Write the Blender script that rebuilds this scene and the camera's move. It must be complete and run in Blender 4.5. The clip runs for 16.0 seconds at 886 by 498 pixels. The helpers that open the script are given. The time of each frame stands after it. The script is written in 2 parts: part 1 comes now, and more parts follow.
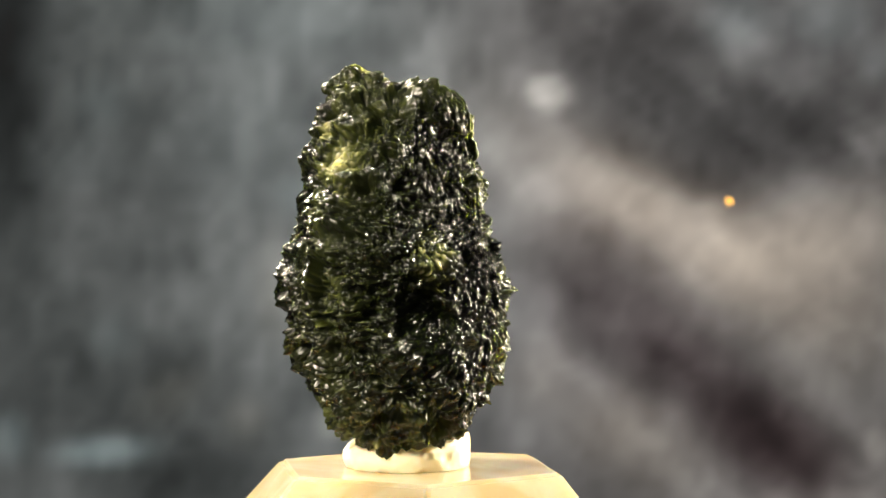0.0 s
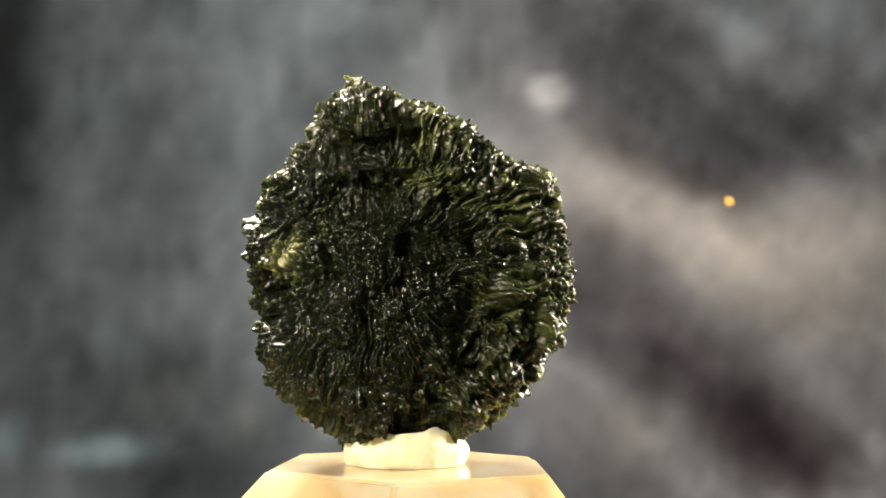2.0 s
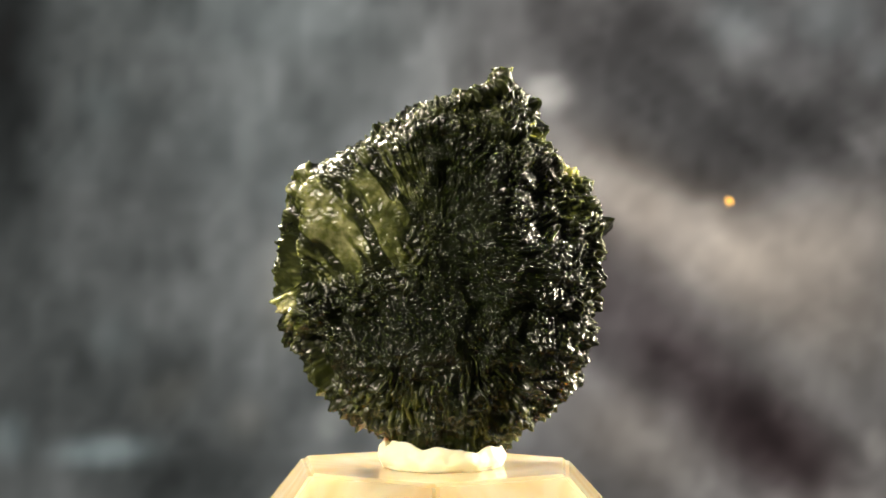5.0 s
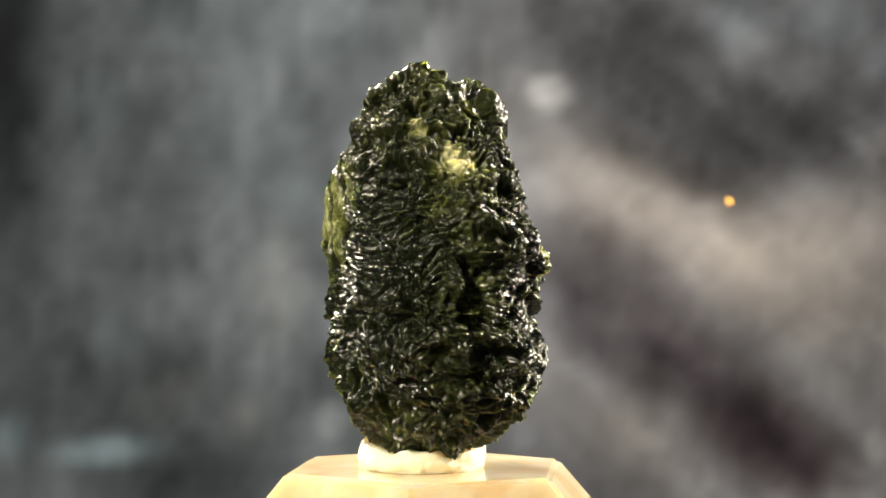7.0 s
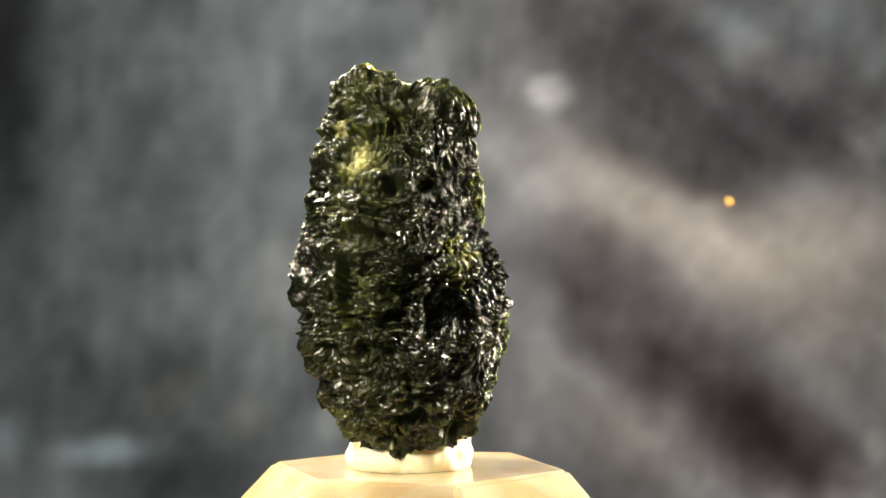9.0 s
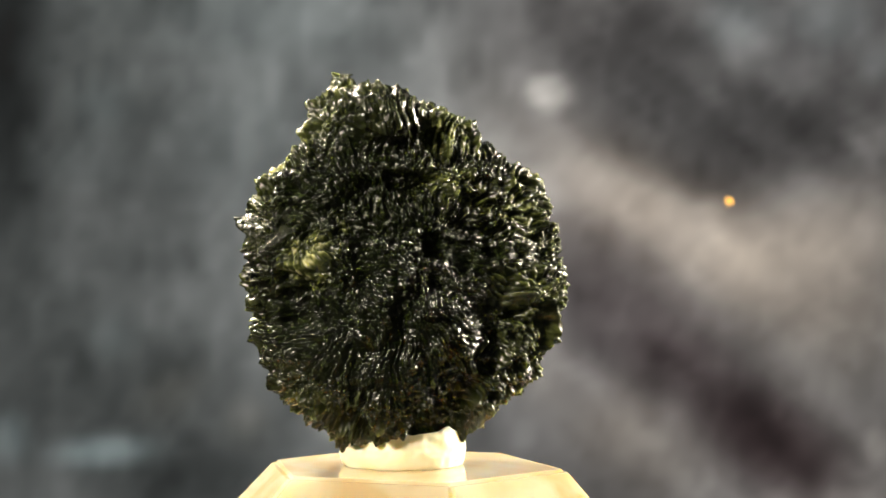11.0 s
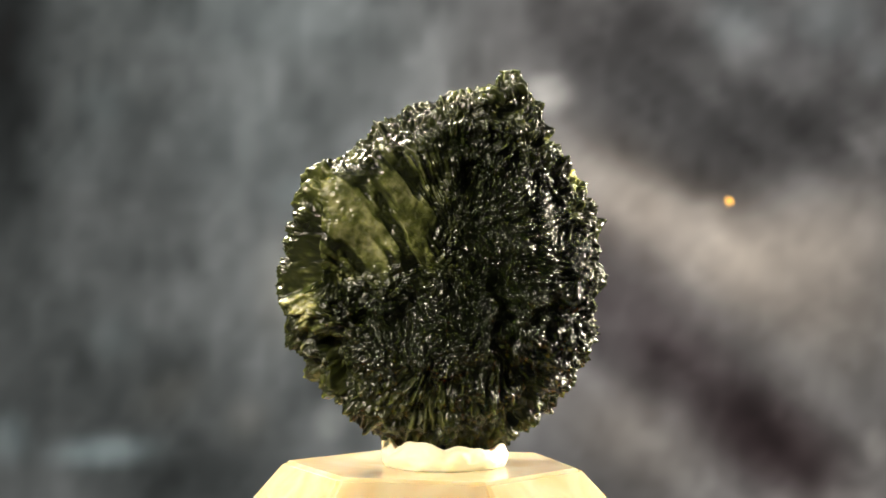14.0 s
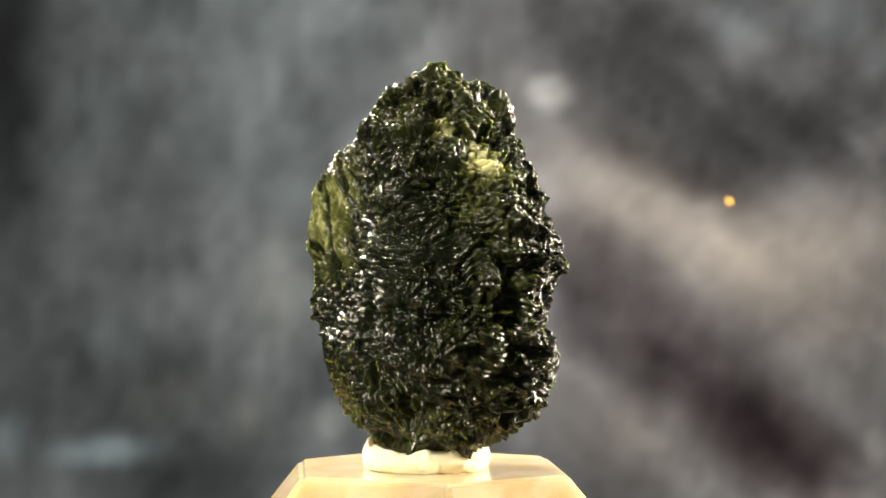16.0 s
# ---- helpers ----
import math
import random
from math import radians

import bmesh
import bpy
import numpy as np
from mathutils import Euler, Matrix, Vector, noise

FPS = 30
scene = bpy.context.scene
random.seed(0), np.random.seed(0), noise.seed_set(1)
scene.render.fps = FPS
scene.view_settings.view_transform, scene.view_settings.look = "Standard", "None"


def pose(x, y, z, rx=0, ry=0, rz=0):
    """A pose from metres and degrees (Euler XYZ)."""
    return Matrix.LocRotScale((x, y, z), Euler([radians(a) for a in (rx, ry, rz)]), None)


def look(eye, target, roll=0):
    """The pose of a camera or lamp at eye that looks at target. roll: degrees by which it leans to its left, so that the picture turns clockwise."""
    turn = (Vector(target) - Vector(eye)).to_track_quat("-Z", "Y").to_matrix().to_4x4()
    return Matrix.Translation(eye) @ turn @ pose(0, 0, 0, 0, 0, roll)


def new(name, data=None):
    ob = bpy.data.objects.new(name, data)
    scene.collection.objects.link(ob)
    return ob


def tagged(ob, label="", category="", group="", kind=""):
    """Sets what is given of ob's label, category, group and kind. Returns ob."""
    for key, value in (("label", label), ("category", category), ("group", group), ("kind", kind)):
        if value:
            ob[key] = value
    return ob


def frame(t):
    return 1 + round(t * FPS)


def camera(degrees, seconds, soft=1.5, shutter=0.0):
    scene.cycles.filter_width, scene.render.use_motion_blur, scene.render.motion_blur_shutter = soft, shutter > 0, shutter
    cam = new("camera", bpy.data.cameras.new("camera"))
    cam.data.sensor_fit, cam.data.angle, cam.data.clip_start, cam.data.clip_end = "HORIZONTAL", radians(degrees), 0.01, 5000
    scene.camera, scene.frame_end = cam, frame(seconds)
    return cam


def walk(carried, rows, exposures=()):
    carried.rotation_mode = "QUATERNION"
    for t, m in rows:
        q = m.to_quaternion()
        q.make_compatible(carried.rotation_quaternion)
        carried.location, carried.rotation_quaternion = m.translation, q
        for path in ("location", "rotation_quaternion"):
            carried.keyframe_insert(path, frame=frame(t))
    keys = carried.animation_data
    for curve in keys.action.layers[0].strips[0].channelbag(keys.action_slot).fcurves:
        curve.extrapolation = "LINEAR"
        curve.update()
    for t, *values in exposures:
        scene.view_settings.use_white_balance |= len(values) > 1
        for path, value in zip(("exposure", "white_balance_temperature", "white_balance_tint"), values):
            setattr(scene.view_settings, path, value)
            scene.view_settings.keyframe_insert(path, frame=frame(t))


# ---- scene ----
# The turning stand and stone sit on the axis x = 0, y = 0; U metres is one unit of the stone's own plan.
U = 0.0435
TOP = 0.030            # height of the stand's top over the table
MID = TOP + 0.381 * U  # height of the lens
EYE = (0.0332 * U, -3.1357 * U, MID)
cam = camera(28.08, 16.0, soft=1.7)
cam.data.dof.use_dof = True
cam.data.dof.focus_distance = 2.98 * U
cam.data.dof.aperture_fstop = 72.0
walk(cam, [(0, look(EYE, (EYE[0], 0, MID), 0.18)), (16.0, look(EYE, (EYE[0], 0, MID), 0.18))])
scene.view_settings.exposure = 0.0

# ---- light ----
world = bpy.data.worlds.new("room")
scene.world = world
world.use_nodes = True
world.node_tree.nodes["Background"].inputs["Color"].default_value = (0.9, 0.95, 1.0, 1)
world.node_tree.nodes["Background"].inputs["Strength"].default_value = 0.03


def area(name, eye, target, size, watts, colour, spread):
    data = bpy.data.lights.new(name, "AREA")
    data.shape, data.size, data.energy, data.color = "DISK", size, watts, colour
    data.spread = radians(spread)
    ob = new(name, data)
    ob.matrix_world = look(eye, target)
    return ob


WARM = (1.0, 0.88, 0.68)
area("desk_lamp_left", (-0.22, -0.24, 0.22), (0, 0, 0.045), 0.070, 0.115, WARM, 40)
area("desk_lamp_right", (0.30, 0.11, 0.13), (0, 0, 0.045), 0.070, 0.22, WARM, 40)
area("desk_lamp_high", (-0.14, 0.18, 0.26), (0, 0, 0.045), 0.070, 0.19, WARM, 40)
# unseen lamp added to brighten the cloth, aimed clear of the stone
area("cloth_fill", (0.0, 0.12, 0.46), (0, 0.36, -0.03), 0.20, 0.70, (1.0, 0.99, 0.96), 80)


# ---- materials ----
def material(name):
    m = bpy.data.materials.new(name)
    m.use_nodes = True
    return m, m.node_tree, m.node_tree.nodes["Principled BSDF"]


def node(tree, kind, **values):
    n = tree.nodes.new(kind)
    for k, v in values.items():
        n.inputs[k.replace("_", " ")].default_value = v
    return n


def glass_green():
    m, tree, b = material("tektite glass")
    # frosted places and painted light through thin rims, marked on the mesh, are paler
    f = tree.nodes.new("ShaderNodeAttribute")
    f.attribute_name = "frost_glow"
    c = tree.nodes.new("ShaderNodeTexCoord")
    n = node(tree, "ShaderNodeTexNoise", Scale=900.0, Detail=3.0)
    tree.links.new(c.outputs["Object"], n.inputs["Vector"])
    part = node(tree, "ShaderNodeMapRange", From_Min=0.3, From_Max=0.7, To_Min=0.45, To_Max=1.25)
    tree.links.new(n.outputs["Fac"], part.inputs["Value"])
    mul = tree.nodes.new("ShaderNodeMath")
    mul.operation, mul.use_clamp = "MULTIPLY", True
    tree.links.new(f.outputs["Fac"], mul.inputs[0])
    tree.links.new(part.outputs["Result"], mul.inputs[1])
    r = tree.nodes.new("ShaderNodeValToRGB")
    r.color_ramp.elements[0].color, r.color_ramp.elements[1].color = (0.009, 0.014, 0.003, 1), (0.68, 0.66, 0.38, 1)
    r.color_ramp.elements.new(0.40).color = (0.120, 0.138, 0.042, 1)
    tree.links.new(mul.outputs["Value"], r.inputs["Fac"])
    tree.links.new(r.outputs["Color"], b.inputs["Base Color"])
    b.inputs["Roughness"].default_value = 0.27
    b.inputs["Specular IOR Level"].default_value = 0.28
    b.inputs["IOR"].default_value = 1.5
    b.inputs["Subsurface Weight"].default_value = 1.0
    b.inputs["Subsurface Radius"].default_value = (1.0, 1.05, 0.5)
    b.inputs["Subsurface Scale"].default_value = 0.00045
    b.inputs["Subsurface Anisotropy"].default_value = 0.2
    g = tree.nodes.new("ShaderNodeBsdfPrincipled")
    g.inputs["Base Color"].default_value = (0.018, 0.023, 0.005, 1)
    g.inputs["Roughness"].default_value = 0.25
    g.inputs["Specular IOR Level"].default_value = 0.28
    g.inputs["IOR"].default_value = 1.5
    g.inputs["Transmission Weight"].default_value = 1.0
    share = node(tree, "ShaderNodeMapRange", To_Min=0.4, To_Max=0.10)
    tree.links.new(mul.outputs["Value"], share.inputs["Value"])
    mix = tree.nodes.new("ShaderNodeMixShader")
    tree.links.new(share.outputs["Result"], mix.inputs["Fac"])
    tree.links.new(b.outputs["BSDF"], mix.inputs[1])
    tree.links.new(g.outputs["BSDF"], mix.inputs[2])
    tree.links.new(mix.outputs["Shader"], tree.nodes["Material Output"].inputs["Surface"])
    return m


def putty_white():
    m, tree, b = material("putty")
    b.inputs["Base Color"].default_value = (0.94, 0.86, 0.62, 1)
    b.inputs["Roughness"].default_value = 0.6
    b.inputs["Subsurface Weight"].default_value = 0.5
    b.inputs["Subsurface Radius"].default_value = (1.0, 0.8, 0.5)
    b.inputs["Subsurface Scale"].default_value = 0.001
    return m


def crystal_pale():
    m, tree, b = material("pale crystal")
    c = tree.nodes.new("ShaderNodeTexCoord")
    n = node(tree, "ShaderNodeTexNoise", Scale=140.0, Detail=3.0, Distortion=1.5)
    tree.links.new(c.outputs["Object"], n.inputs["Vector"])
    r = tree.nodes.new("ShaderNodeValToRGB")
    r.color_ramp.elements[0].position, r.color_ramp.elements[1].position = 0.35, 0.65
    r.color_ramp.elements[0].color, r.color_ramp.elements[1].color = (0.74, 0.58, 0.34, 1), (0.83, 0.76, 0.56, 1)
    tree.links.new(n.outputs["Fac"], r.inputs["Fac"])
    tree.links.new(r.outputs["Color"], b.inputs["Base Color"])
    b.inputs["Roughness"].default_value = 0.07
    b.inputs["IOR"].default_value = 1.54
    b.inputs["Transmission Weight"].default_value = 0.35
    b.inputs["Subsurface Weight"].default_value = 1.0
    b.inputs["Subsurface Radius"].default_value = (1.0, 0.8, 0.5)
    b.inputs["Subsurface Scale"].default_value = 0.003
    return m


def cloth_dyed():
    m, tree, b = material("dyed cloth")
    a = tree.nodes.new("ShaderNodeAttribute")
    a.attribute_name = "dye_and_light"
    n = node(tree, "ShaderNodeTexNoise", Scale=90.0, Detail=4.0)
    c = tree.nodes.new("ShaderNodeTexCoord")
    tree.links.new(c.outputs["Object"], n.inputs["Vector"])
    r = node(tree, "ShaderNodeMapRange", To_Min=0.8, To_Max=1.2)
    tree.links.new(n.outputs["Fac"], r.inputs["Value"])
    mix = tree.nodes.new("ShaderNodeVectorMath")
    mix.operation = "SCALE"
    tree.links.new(a.outputs["Color"], mix.inputs[0])
    tree.links.new(r.outputs["Result"], mix.inputs["Scale"])
    tree.links.new(mix.outputs["Vector"], b.inputs["Base Color"])
    b.inputs["Roughness"].default_value = 0.9
    return m


def table_dark():
    m, tree, b = material("dark table")
    n = node(tree, "ShaderNodeTexNoise", Scale=60.0, Detail=5.0)
    r = tree.nodes.new("ShaderNodeValToRGB")
    r.color_ramp.elements[0].color, r.color_ramp.elements[1].color = (0.03, 0.028, 0.026, 1), (0.06, 0.056, 0.052, 1)
    tree.links.new(n.outputs["Fac"], r.inputs["Fac"])
    tree.links.new(r.outputs["Color"], b.inputs["Base Color"])
    b.inputs["Roughness"].default_value = 0.5
    return m


# ---- noise on arrays ----
def hashed(i, j, k, seed):
    h = (i * 73856093) ^ (j * 19349663) ^ (k * 83492791) ^ (seed * 2654435761)
    h = (h ^ (h >> 13)) * 1274126177
    return ((h ^ (h >> 16)) & 0xFFFF) / 32767.5 - 1.0


def grain(x, y, z, seed):
    """Smooth noise in -1..1 at arrays of points, with cells of size 1."""
    xi, yi, zi = (np.floor(a).astype(np.int64) for a in (x, y, z))
    fx, fy, fz = x - xi, y - yi, z - zi
    fx, fy, fz = (a * a * a * (a * (a * 6 - 15) + 10) for a in (fx, fy, fz))
    out = 0
    for dx in (0, 1):
        for dy in (0, 1):
            for dz in (0, 1):
                w = (fx if dx else 1 - fx) * (fy if dy else 1 - fy) * (fz if dz else 1 - fz)
                out = out + w * hashed(xi + dx, yi + dy, zi + dz, seed)
    return out


def pits(x, y, z, seed):
    """Distance to the nearest of scattered points, one to each cell of size 1: hollows with sharp crests between them."""
    xi, yi, zi = (np.floor(a).astype(np.int64) for a in (x, y, z))
    best = np.full(x.shape, 9.0)
    for dx in (-1, 0, 1):
        for dy in (-1, 0, 1):
            for dz in (-1, 0, 1):
                i, j, k = xi + dx, yi + dy, zi + dz
                ex = i + 0.5 + 0.42 * hashed(i, j, k, seed) - x
                ey = j + 0.5 + 0.42 * hashed(i, j, k, seed + 1) - y
                ez = k + 0.5 + 0.42 * hashed(i, j, k, seed + 2) - z
                best = np.minimum(best, ex * ex + ey * ey + ez * ez)
    return np.sqrt(best)


def step(a, lo, hi):
    t = np.clip((a - lo) / (hi - lo), 0, 1)
    return t * t * (3 - 2 * t)


def mesh_object(name, verts, faces, mat, smooth=True, parent=None):
    me = bpy.data.meshes.new(name)
    me.from_pydata(verts, [], faces)
    me.materials.append(mat)
    if smooth:
        me.shade_smooth()
    ob = new(name, me)
    ob.parent = parent
    return ob


# ---- setting: table and cloth ----
def dye_light_field(px, py):
    """Soft clouds of dyed tone and painted light over the hung cloth, in thousandths of its width seen."""
    level = np.stack([84.0 + 5 * step(px, 600, 1050), 87.0 + 0 * px, 87.0 + 0 * px])
    # place, spread, turn, change of red, green and blue
    clouds = (
        (0, 150, 75, 230, 0, -48), (80, 720, 280, 150, 0, -15), (260, 30, 200, 60, 0, -14), (280, 650, 70, 60, 0, -16),
        # the two at x 784 offset the lamp: painted darker on top, paler below
        (360, 860, 150, 60, 0, -24), (640, 260, 220, 200, 0, 13), (900, 380, 160, 220, 0, 13), (220, 430, 220, 120, 0, 8), (784, 20, 1300, 190, 0, -13), (784, 890, 1000, 130, 0, 7), (1100, 110, 100, 90, 0, -22), (1250, 230, 140, 60, 0, -18), (1180, 300, 90, 40, 20, -16),
        (1400, 160, 230, 130, 0, -17), (150, 420, 260, 160, 0, -11), (980, 740, 130, 110, 0, 10))
    warm = (
        (490, 510, 30, 70, 0, 20), (300, 700, 50, 30, -30, 16), (435, 745, 30, 30, 0, 18), (960, 300, 150, 80, 50, 20),
        (1090, 330, 90, 60, 30, 34), (1230, 420, 130, 60, 30, 42), (1400, 490, 160, 85, 20, 50), (1510, 400, 120, 60, 0, 38),
        (1150, 800, 90, 60, 30, 24), (1080, 740, 70, 60, 0, 15), (960, 660, 50, 50, 0, 16))
    cool = (
        (470, 40, 130, 60, 0, 11), (430, 260, 110, 90, 0, 10), (180, 190, 40, 40, 0, 13), (150, 290, 70, 35, 0, 8),
        (195, 600, 35, 35, 0, 13), (180, 803, 72, 22, -3, 62), (12, 780, 28, 34, 0, 42), (1300, 30, 50, 45, 0, 28),
        (1470, 30, 70, 45, 0, 27), (1550, 110, 25, 25, 0, 20), (530, 350, 40, 30, 0, 18), (1300, 150, 240, 120, 0, 7))
    plum = (
        (1050, 480, 120, 90, 60, -10), (1130, 580, 130, 75, 35, -22), (1260, 680, 110, 60, 42, -27), (1385, 795, 95, 60, 30, -54))
    # pale patches, with blurred light spots and the amber bead's glow painted in
    pale = (
        (970, 163, 38, 27, 15, 54), (585, 745, 28, 32, 0, 28), (1260, 362, 22, 18, 0, 22), (1450, 640, 90, 70, 0, 18),
        (1450, 890, 130, 20, 0, 16), (1555, 790, 20, 30, 0, 24), (1540, 240, 40, 30, 0, 12), (900, 450, 40, 50, 0, 8))
    for group, tint, edge in ((clouds, (1, 1, 1), 1.25), (warm, (1.07, 0.96, 0.82), 1.25), (cool, (0.86, 1.0, 1.03), 1.4),
                              (plum, (0.92, 1.05, 1.02), 1.25), (pale, (1.02, 1, 0.95), 2.5)):
        for x, y, sx, sy, turn, change in group:
            c, s = math.cos(radians(turn)), math.sin(radians(turn))
            u, v = ((px - x) * c + (py - y) * s) / sx, ((py - y) * c - (px - x) * s) / sy
            fall = np.exp(-0.5 * (u * u + v * v) ** edge)
            for k in range(3):
                level[k] += change * tint[k] * fall
    return level


def backdrop():
    far = 0.36
    step_px = (far - EYE[1]) / 3136.0
    nx, nz = 520, 400
    x = np.linspace(-0.55, 0.55, nx)
    X, Z = np.meshgrid(x, np.linspace(-0.35, 0.75, nz))
    Y = far + 0.004 * (grain(X * 9, Z * 9, X * 0, 5) + 0.5 * grain(X * 22, Z * 22, X * 0, 6))
    px = 784 + (X - EYE[0]) / step_px
    py = 441 - (Z - MID) / step_px
    level = dye_light_field(px, py)
    level += 11 * grain(px / 95, py / 110, px * 0, 7) + 10 * grain(px / 48, py / 66, px * 0, 8)
    along, across = (px * 0.82 + py * 0.57) / 170, (py * 0.82 - px * 0.57) / 48
    right_part = step(px, 850, 1050)
    level += (9 * grain(along, across, px * 0, 9) + 8 * grain(along * 2.1, across * 2.4, px * 0, 10)) * right_part
    level += 4 * grain(px / 24, py / 95, px * 0, 11) * (1 - right_part) + 7 * grain(px / 20, py / 26, px * 0, 12)
    level = np.clip(level, 12, 250) / 255
    dye_and_light = ((level + 0.055) / 1.055) ** 2.4 * 1.9
    verts = np.stack([X, Y, Z], -1).reshape(-1, 3)
    idx = np.arange(nx * nz).reshape(nz, nx)
    faces = np.stack([idx[:-1, :-1], idx[:-1, 1:], idx[1:, 1:], idx[1:, :-1]], -1).reshape(-1, 4)
    ob = mesh_object("backdrop", verts.tolist(), faces.tolist(), cloth_dyed())
    layer = ob.data.color_attributes.new("dye_and_light", "FLOAT_COLOR", "POINT")
    layer.data.foreach_set("color", np.concatenate([dye_and_light.reshape(3, -1).T, np.ones((nx * nz, 1))], 1).ravel().astype(np.float32))
    tagged(ob, "grey cloth dyed in soft cloudy pale, blue and plum patches, with painted light spots", "backdrop", kind="structure")


def table():
    bm = bmesh.new()
    bmesh.ops.create_cube(bm, size=1, matrix=Matrix.Translation((0, -0.50, -0.0204)) @ Matrix.Diagonal((1.6, 1.24, 0.04, 1)))
    bmesh.ops.bevel(bm, geom=bm.edges[:], offset=0.004, segments=2, affect="EDGES")
    me = bpy.data.meshes.new("table")
    bm.to_mesh(me)
    me.materials.append(table_dark())
    ob = new("table", me)
    tagged(ob, "dark flat tabletop under the crystal stand", "table", kind="structure")


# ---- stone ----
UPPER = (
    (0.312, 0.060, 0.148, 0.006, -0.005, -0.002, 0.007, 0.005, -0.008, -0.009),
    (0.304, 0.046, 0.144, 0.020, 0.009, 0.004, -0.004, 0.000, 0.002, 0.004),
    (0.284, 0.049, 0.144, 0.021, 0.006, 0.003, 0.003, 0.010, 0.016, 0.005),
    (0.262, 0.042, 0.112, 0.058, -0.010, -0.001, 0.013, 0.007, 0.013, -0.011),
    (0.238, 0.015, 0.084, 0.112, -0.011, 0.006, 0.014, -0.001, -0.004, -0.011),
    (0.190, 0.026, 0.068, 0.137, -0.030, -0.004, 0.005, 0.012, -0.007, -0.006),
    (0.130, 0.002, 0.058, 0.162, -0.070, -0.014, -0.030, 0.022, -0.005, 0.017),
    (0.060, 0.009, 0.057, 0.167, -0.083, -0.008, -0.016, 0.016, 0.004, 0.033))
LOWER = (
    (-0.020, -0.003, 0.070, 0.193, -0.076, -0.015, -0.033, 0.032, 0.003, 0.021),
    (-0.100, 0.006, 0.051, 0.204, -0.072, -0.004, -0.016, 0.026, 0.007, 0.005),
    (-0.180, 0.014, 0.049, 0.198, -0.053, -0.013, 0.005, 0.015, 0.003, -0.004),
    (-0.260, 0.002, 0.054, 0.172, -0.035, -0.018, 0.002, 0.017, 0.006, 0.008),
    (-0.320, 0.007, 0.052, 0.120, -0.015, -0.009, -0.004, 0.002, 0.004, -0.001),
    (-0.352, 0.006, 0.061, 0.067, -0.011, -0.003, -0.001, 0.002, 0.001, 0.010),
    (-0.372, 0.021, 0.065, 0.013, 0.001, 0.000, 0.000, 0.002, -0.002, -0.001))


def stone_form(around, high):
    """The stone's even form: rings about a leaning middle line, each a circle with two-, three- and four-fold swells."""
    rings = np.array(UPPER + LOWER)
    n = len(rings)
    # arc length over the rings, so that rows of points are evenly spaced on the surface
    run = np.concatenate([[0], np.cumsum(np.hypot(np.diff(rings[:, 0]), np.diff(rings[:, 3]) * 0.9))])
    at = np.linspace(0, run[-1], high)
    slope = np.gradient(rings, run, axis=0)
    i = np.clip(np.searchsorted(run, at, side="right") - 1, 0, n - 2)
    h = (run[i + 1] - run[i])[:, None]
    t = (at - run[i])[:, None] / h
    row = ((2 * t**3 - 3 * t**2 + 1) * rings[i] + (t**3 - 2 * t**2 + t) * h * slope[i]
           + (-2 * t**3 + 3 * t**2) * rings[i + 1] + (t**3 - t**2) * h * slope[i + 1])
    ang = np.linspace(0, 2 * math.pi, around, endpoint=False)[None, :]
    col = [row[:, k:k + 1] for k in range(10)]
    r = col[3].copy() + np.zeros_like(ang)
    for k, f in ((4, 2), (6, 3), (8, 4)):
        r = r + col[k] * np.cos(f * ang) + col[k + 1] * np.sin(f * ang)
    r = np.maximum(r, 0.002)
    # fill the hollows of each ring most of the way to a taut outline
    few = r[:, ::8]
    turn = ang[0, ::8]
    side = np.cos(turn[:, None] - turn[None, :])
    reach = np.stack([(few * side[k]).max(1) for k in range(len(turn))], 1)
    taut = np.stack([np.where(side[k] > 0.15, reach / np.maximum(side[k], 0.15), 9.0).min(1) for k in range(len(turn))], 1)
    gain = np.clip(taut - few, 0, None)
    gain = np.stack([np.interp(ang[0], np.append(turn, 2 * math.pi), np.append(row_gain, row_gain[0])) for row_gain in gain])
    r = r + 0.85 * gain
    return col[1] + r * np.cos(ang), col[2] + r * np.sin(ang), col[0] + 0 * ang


def normals(x, y, z):
    p = np.stack([x, y, z], -1)
    du = np.roll(p, -1, 1) - np.roll(p, 1, 1)
    dv = np.gradient(p, axis=0)
    n = np.cross(dv, du)
    return n / np.maximum(np.linalg.norm(n, axis=-1, keepdims=True), 1e-9)


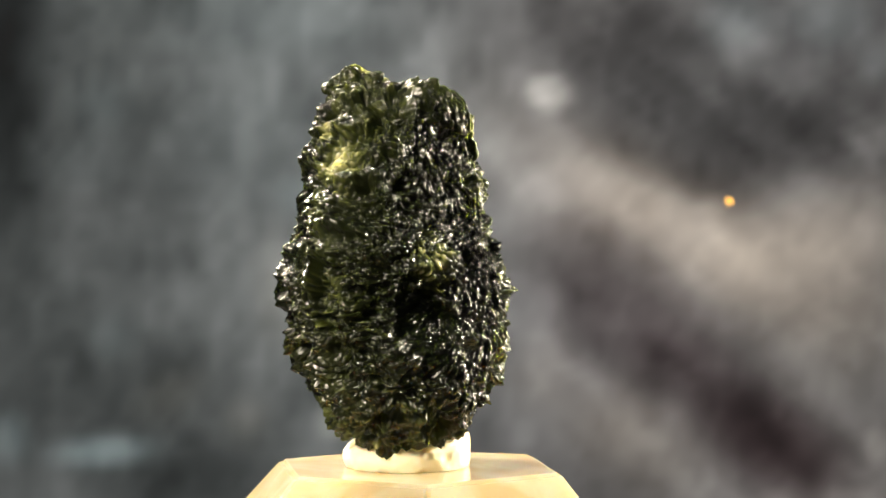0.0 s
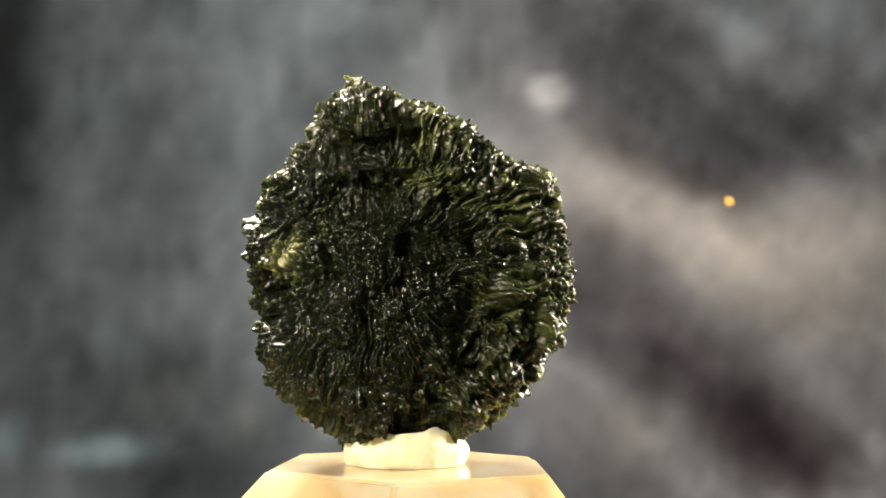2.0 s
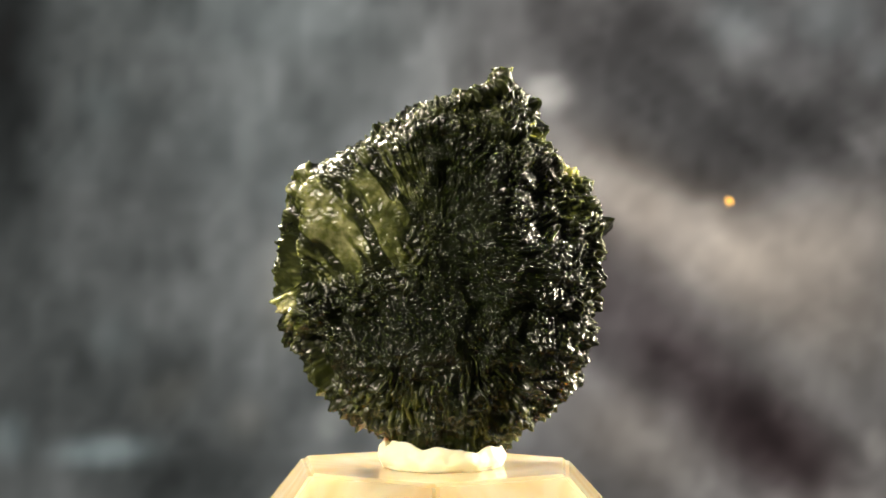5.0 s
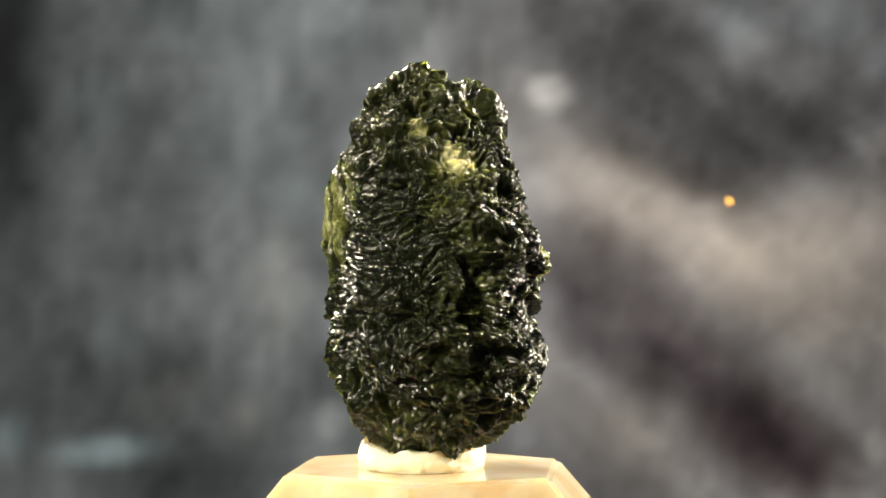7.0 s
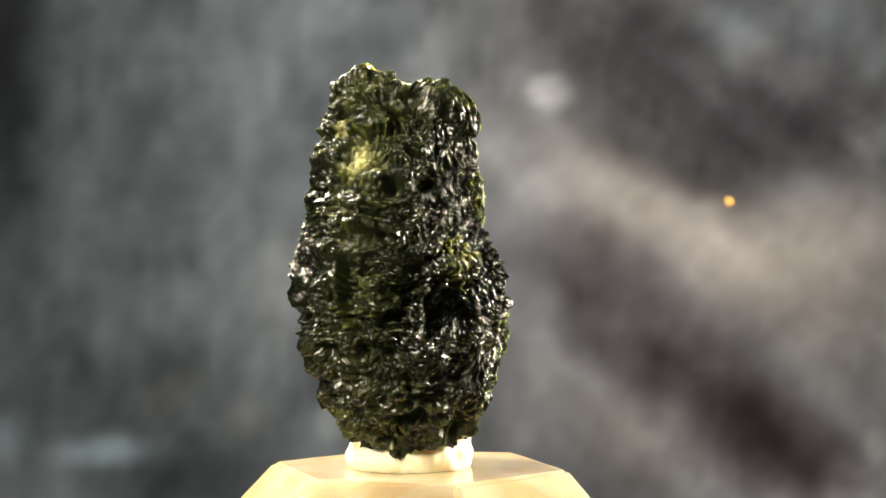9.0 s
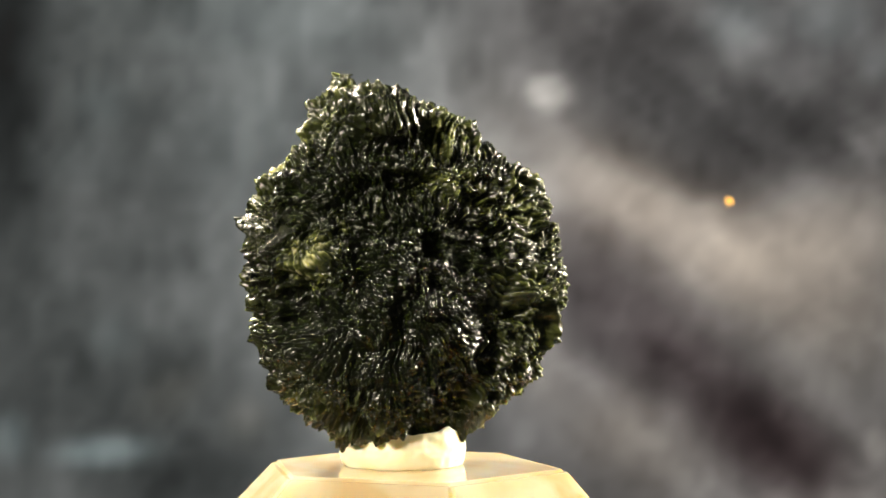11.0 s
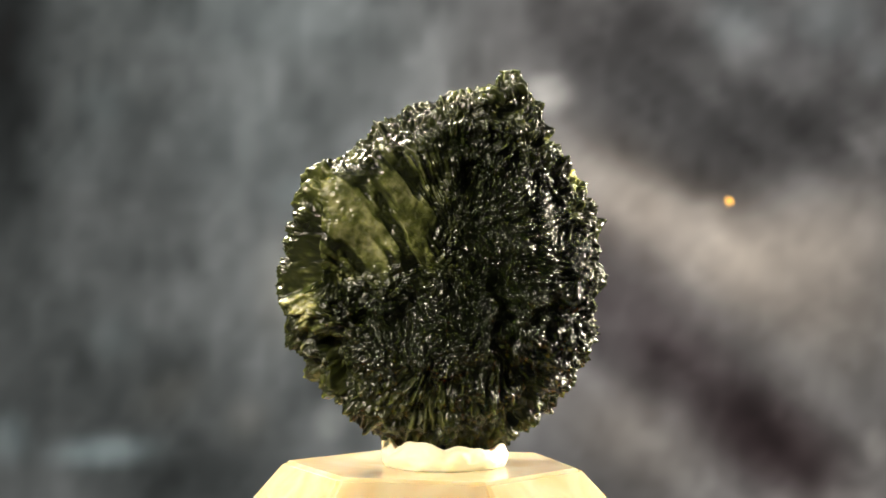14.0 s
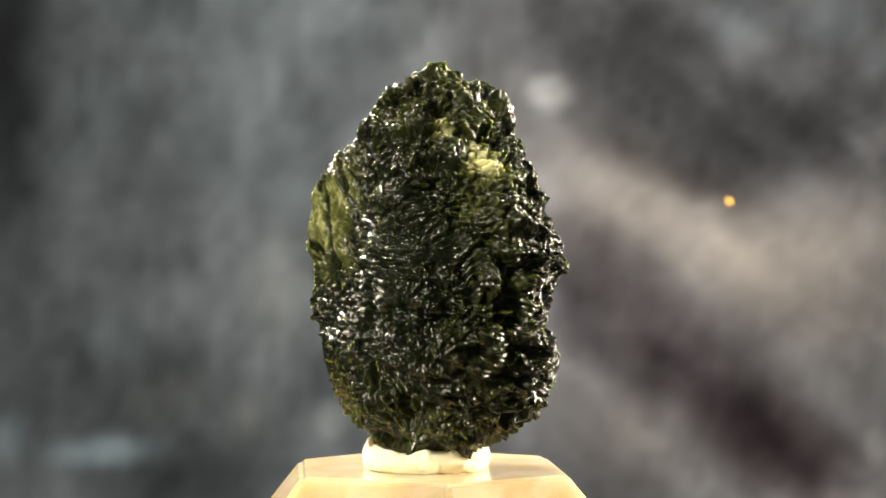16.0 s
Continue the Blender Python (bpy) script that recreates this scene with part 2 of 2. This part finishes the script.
def stone():
    around, high = 1040, 830
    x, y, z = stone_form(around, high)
    n = normals(x, y, z)
    # a smoother facet on one broad face
    flat = step(x, 0.02, 0.06) * np.exp(-(((y + 0.100) / 0.112) ** 4 + ((z - 0.055) / 0.110) ** 4))
    # furrows run over the rim from the middle of one broad face to the other, bent and broken up
    wx, wy, wz = (0.016 * grain(x * 20, y * 20, z * 20, k) for k in (41, 42, 43))
    qx, qy, qz = x + wx, y + wy, z + wz
    cy, cz = 0.055, -0.03
    rho = np.hypot(qy - cy, qz - cz)
    psi = np.arctan2(qz - cz, qy - cy)
    chi = np.arctan2(rho, (qx - 0.01) * 1.6)
    c, s = np.cos(psi), np.sin(psi)
    flow = 0.7 * grain(c * 30, s * 30, chi * 8, 12) + 0.55 * grain(c * 60, s * 60, chi * 20, 13)
    even = 0.7 * grain(qx * 110, qy * 110, qz * 110, 14) + 0.55 * grain(qx * 210, qy * 210, qz * 210, 15)
    hollow_flow = pits(c * 25, s * 25, chi * 8.5, 51) * -1 + 0.5
    hollow_even = pits(qx * 88, qy * 88, qz * 88, 61) * -1 + 0.5
    w = step(rho, 0.05, 0.14) * (0.25 + 0.65 * step(grain(x * 7, y * 7, z * 7, 23), -0.45, 0.15))
    fine = w * (0.6 * flow + 1.35 * hollow_flow) + (1 - w) * (0.5 * even + 1.35 * hollow_even) + 0.3 * even * w
    micro = grain(x * 170, y * 170, z * 170, 16) + 0.8 * grain(x * 300, y * 300, z * 300, 17)
    lump = grain(x * 12, y * 12, z * 12, 18)
    mid = grain(qx * 34, qy * 34, qz * 34, 19)
    hole = step(grain(qx * 17, qy * 17, qz * 17, 24), 0.25, 0.7)
    # terraces across the narrow sides
    band = (z + 0.038 * grain(x * 9, y * 9, z * 9, 25) + 0.006 * grain(x * 30, y * 30, z * 30, 26)) / 0.043
    terrace = 0.5 * np.cos(2 * math.pi * band) * step(np.abs(y - 0.055) - 0.4 * np.abs(x), 0.06, 0.15)
    ragged = 1 + 0.15 * step(rho, 0.23, 0.31)
    # the broken notch on the narrow side
    u = x * 0.935 + y * 0.354
    out = x * 0.354 - y * 0.935
    bow = 0.008 * grain(u * 14, z * 14, u * 0, 21)
    right = 0.215 + (u - 0.050) * 1.5
    left = 0.25 - (u - (-0.022 + (z + 0.06) * 0.30)) * 1.1
    walls = np.maximum(np.maximum(right, left), np.maximum(0.25 - (z + 0.078) * 1.5, 0.25 - (0.10 - z) * 1.2))
    cut = np.clip(out - np.maximum(walls + bow, 0.12), 0, None) * (out > 0.05)
    smooth_cut = step(cut, 0.0, 0.008)
    rough = (1 - 0.72 * smooth_cut) * (1 - 0.88 * flat)
    amount = rough * ragged * (0.0098 * fine + 0.0012 * micro + 0.010 * mid - 0.019 * hole + 0.008 * terrace) + 0.009 * lump * (1 - smooth_cut) * (1 - flat)
    # long veins run down over the flat facet
    along, over_it = 0.55 * y - 0.83 * z, 0.83 * y + 0.55 * z + 0.012 * grain(x * 16, y * 16, z * 16, 33)
    streak = step(grain(along * 16, over_it * 62, x * 8, 29) + 0.5 * grain(along * 34, over_it * 130, x * 16, 30), -0.30, 0.20)
    amount = amount + flat * (0.0065 * streak + 0.0014 * mid + 0.0006 * micro)
    # single knobs, ribs and slivers: place, reach along and across, rise
    for px, py, pz, reach, rise in (
            (-0.140, 0.213, -0.020, 0.040, 0.009), (-0.125, 0.235, -0.040, 0.030, 0.010), (0.010, 0.286, 0.150, 0.028, 0.032),
            (-0.020, 0.295, 0.115, 0.030, 0.022), (0.095, 0.225, 0.210, 0.012, 0.020), (0.082, 0.235, 0.195, 0.012, 0.022),
            (0.070, 0.245, 0.180, 0.012, 0.020), (0.055, 0.320, -0.148, 0.010, 0.016), (0.040, 0.322, -0.165, 0.010, 0.016),
            (0.024, 0.322, -0.187, 0.010, 0.014), (-0.170, 0.050, -0.060, 0.060, 0.012), (0.020, 0.300, 0.060, 0.05, 0.015),
            (-0.070, 0.080, 0.236, 0.060, 0.038), (0.000, 0.115, 0.262, 0.040, 0.016), (-0.105, -0.125, -0.115, 0.050, -0.030), (-0.020, -0.215, 0.010, 0.040, -0.015),
            (-0.140, -0.016, -0.116, 0.050, 0.020),
            (-0.090, 0.140, 0.130, 0.060, -0.014), (0.150, -0.140, -0.030, 0.055, -0.028)):
        d2 = ((x - px) ** 2 + (y - py) ** 2 + (z - pz) ** 2) / reach**2
        amount = amount + rise * np.exp(-d2 * d2)
    # frosted places and light through thin rims, painted pale: place, reach, strength
    # relief crests painted paler, more so towards the rim for its glow
    crest_glow = step(grain(x * 10, y * 10, z * 10, 27), -0.5, 0.6) * (0.2 + 0.8 * step(rho, 0.15, 0.30))
    frost_glow = flat * (1 - smooth_cut) * (0.08 + 0.50 * streak)
    frost_glow = frost_glow + (1 - flat) * 0.60 * step(fine, 0.10, 0.9) * crest_glow + 0.26 * step(rho, 0.20, 0.32) * (0.5 + 0.5 * grain(x * 22, y * 22, z * 22, 28))
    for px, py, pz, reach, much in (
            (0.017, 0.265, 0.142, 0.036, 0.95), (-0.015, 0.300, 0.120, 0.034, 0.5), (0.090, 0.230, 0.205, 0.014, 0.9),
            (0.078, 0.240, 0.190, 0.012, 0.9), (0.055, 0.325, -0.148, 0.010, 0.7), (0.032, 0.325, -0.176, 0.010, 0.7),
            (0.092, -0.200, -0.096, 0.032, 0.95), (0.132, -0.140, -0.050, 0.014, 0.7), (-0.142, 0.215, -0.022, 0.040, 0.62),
            # from here on mostly light through the thin rim, put into the colour
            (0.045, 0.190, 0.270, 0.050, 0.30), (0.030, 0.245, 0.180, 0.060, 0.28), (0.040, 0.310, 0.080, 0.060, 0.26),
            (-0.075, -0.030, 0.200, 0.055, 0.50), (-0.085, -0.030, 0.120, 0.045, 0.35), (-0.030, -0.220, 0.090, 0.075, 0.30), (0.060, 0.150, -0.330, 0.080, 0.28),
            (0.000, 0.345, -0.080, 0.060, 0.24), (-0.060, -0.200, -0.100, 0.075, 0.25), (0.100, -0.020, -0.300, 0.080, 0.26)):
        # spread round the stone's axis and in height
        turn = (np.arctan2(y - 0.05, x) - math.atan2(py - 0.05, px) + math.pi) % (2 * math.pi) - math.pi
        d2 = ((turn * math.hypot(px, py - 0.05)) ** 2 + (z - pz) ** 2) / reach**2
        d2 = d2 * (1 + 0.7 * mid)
        frost_glow = np.maximum(frost_glow, much * 1.5 * np.exp(-d2 * (0.6 + 0.4 * d2)) * (0.6 + 0.4 * step(fine, -0.2, 0.5) if much > 0.8 else 0.25 + 0.75 * step(fine, -0.2, 0.5)))
    amount = amount * (1 - 0.65 * step(z, 0.275, 0.305))
    x, y, z = x + n[..., 0] * amount, y + n[..., 1] * amount, z + n[..., 2] * amount
    x, y = x - 0.354 * cut, y + 0.935 * cut
    verts = np.stack([x, y, z], -1).reshape(-1, 3) * U
    idx = np.arange(around * high).reshape(high, around)
    nxt = np.roll(idx, -1, 1)
    faces = np.stack([idx[:-1], idx[1:], nxt[1:], nxt[:-1]], -1).reshape(-1, 4).tolist()
    faces.append(idx[0].tolist())
    faces.append(idx[-1][::-1].tolist())
    ob = mesh_object("stone", verts.tolist(), faces, glass_green())
    ob.data.attributes.new("frost_glow", "FLOAT", "POINT").data.foreach_set("value", frost_glow.ravel().astype(np.float32))
    ob.location = (0, 0, MID)
    return tagged(ob, "dark green glassy tektite with deeply pitted sculpted surface, upright in putty", "mineral specimen")


# ---- putty and stand ----
def putty():
    around, high = 160, 40
    ang = np.linspace(0, 2 * math.pi, around, endpoint=False)[None, :]
    v = np.linspace(0, 1, high)[:, None]
    rim = 0.052 + 0.015 * np.cos(ang - 3.95) - 0.018 * np.exp(-((ang - 5.06) / 0.35) ** 2) + 0.003 * np.sin(ang * 7) + 0.002 * np.sin(ang * 13 + 1.0)
    # up the side, over a rounded rim and in to a sunken middle
    prof = np.clip(v / 0.45, 0, 1)
    side = np.where(v < 0.45, 0.105 + 0.006 * np.sin(prof * math.pi), 0.105 * np.cos(np.clip((v - 0.45) / 0.55, 0, 1) * math.pi / 2) ** 0.7)
    top = np.where(v < 0.45, prof * rim * 0.85, rim * (0.85 + 0.15 * np.sin(np.clip((v - 0.45) / 0.2, 0, 1) * math.pi)) - 0.012 * step(v, 0.6, 0.9))
    x, y = 0.0136 + side * np.cos(ang), 0.0355 + side * np.sin(ang)
    z = top + 0 * ang
    b = 0.003 * grain(x * 40, y * 40, z * 40, 31) + 0.0015 * grain(x * 110, y * 110, z * 110, 32)
    x, y, z = x + b * np.cos(ang), y + b * np.sin(ang), z + b * (v > 0.1)
    verts = np.stack([x, y, z], -1).reshape(-1, 3) * U
    idx = np.arange(around * high).reshape(high, around)
    nxt = np.roll(idx, -1, 1)
    faces = np.stack([idx[:-1], nxt[:-1], nxt[1:], idx[1:]], -1).reshape(-1, 4).tolist()
    faces.append(idx[0][::-1].tolist())
    ob = mesh_object("putty", verts.tolist(), faces, putty_white())
    ob.location = (0, 0, TOP)
    return tagged(ob, "flattened wad of white mounting putty holding the stone", "putty")


def stand():
    corners = ((0.262, 0.065), (0.092, 0.262), (-0.150, 0.240), (-0.260, -0.018), (-0.088, -0.240), (0.165, -0.165))
    h = TOP / U
    bm = bmesh.new()
    def ring(scale, z, turn=0.0):
        c, s = math.cos(turn), math.sin(turn)
        return [bm.verts.new(((x * c - y * s) * scale * U, (x * s + y * c) * scale * U, z * U)) for x, y in corners]
    rings = [ring(1.0, h), ring(1.42, h - 0.12), ring(1.62, h - 0.26), ring(1.5, 0.12), ring(1.25, 0.0)]
    bm.faces.new(rings[0])
    for a, b in zip(rings, rings[1:]):
        for k in range(6):
            bm.faces.new((a[k], b[k], b[(k + 1) % 6], a[(k + 1) % 6]))
    bm.faces.new(rings[-1][::-1])
    bmesh.ops.recalc_face_normals(bm, faces=bm.faces[:])
    bmesh.ops.bevel(bm, geom=bm.edges[:], offset=0.007 * U, segments=2, affect="EDGES")
    me = bpy.data.meshes.new("display_stand")
    bm.to_mesh(me)
    bm.free()
    me.materials.append(crystal_pale())
    ob = new("display_stand", me)
    return tagged(ob, "pale translucent yellowish faceted crystal stand with flat six-sided top", "display stand")


def amber_bead():
    # glowing bead added to stand for a small amber dot of light
    bm = bmesh.new()
    bmesh.ops.create_uvsphere(bm, u_segments=16, v_segments=10, radius=0.0004)
    me = bpy.data.meshes.new("amber_dot")
    bm.to_mesh(me)
    m, tree, b = material("amber glow")
    b.inputs["Base Color"].default_value = (0.8, 0.4, 0.05, 1)
    b.inputs["Emission Color"].default_value = (1.0, 0.45, 0.05, 1)
    b.inputs["Emission Strength"].default_value = 12.0
    me.materials.append(m)
    me.shade_smooth()
    ob = new("amber_dot", me)
    k = (0.352 - EYE[1]) / 3136.0
    ob.location = (EYE[0] + (1290 - 784) * k, 0.352, MID - (355 - 441) * k)
    tagged(ob, "tiny glowing amber bead on the grey cloth", "light")


table()
backdrop()
amber_bead()
stone_ob = stone()
putty_ob = putty()
stand_ob = stand()

TURNS = (
    (0, -149.8), (0.5, -136.3), (1, -120.9), (1.5, -101.4), (2, -76.5), (2.5, -46.8), (3, -13.7), (3.5, 19.6),
    (4, 48.8), (4.2, 59.4), (4.5, 75.2), (5, 99.2), (5.5, 119.8), (6, 137.7), (6.3, 147.2), (6.5, 152.5),
    (7, 163.4), (7.5, 173.2), (8, 182.0), (8.5, 190.8), (9, 200.5), (9.2, 204.9), (9.5, 212.2), (10, 226.6),
    (10.5, 243.0), (11, 263.5), (11.3, 278.0), (11.5, 288.1), (12, 316.7), (12.5, 350.2), (13, 383.3), (13.5, 414.0),
    (14, 440.8), (14.5, 463.2), (15, 482.4), (15.5, 498.5), (16, 512.1))


def motions():
    for ob in (stone_ob, putty_ob, stand_ob):
        z = ob.location.z
        walk(ob, [(t, pose(0, 0, z, 0, 0, -a)) for t, a in TURNS])


motions()
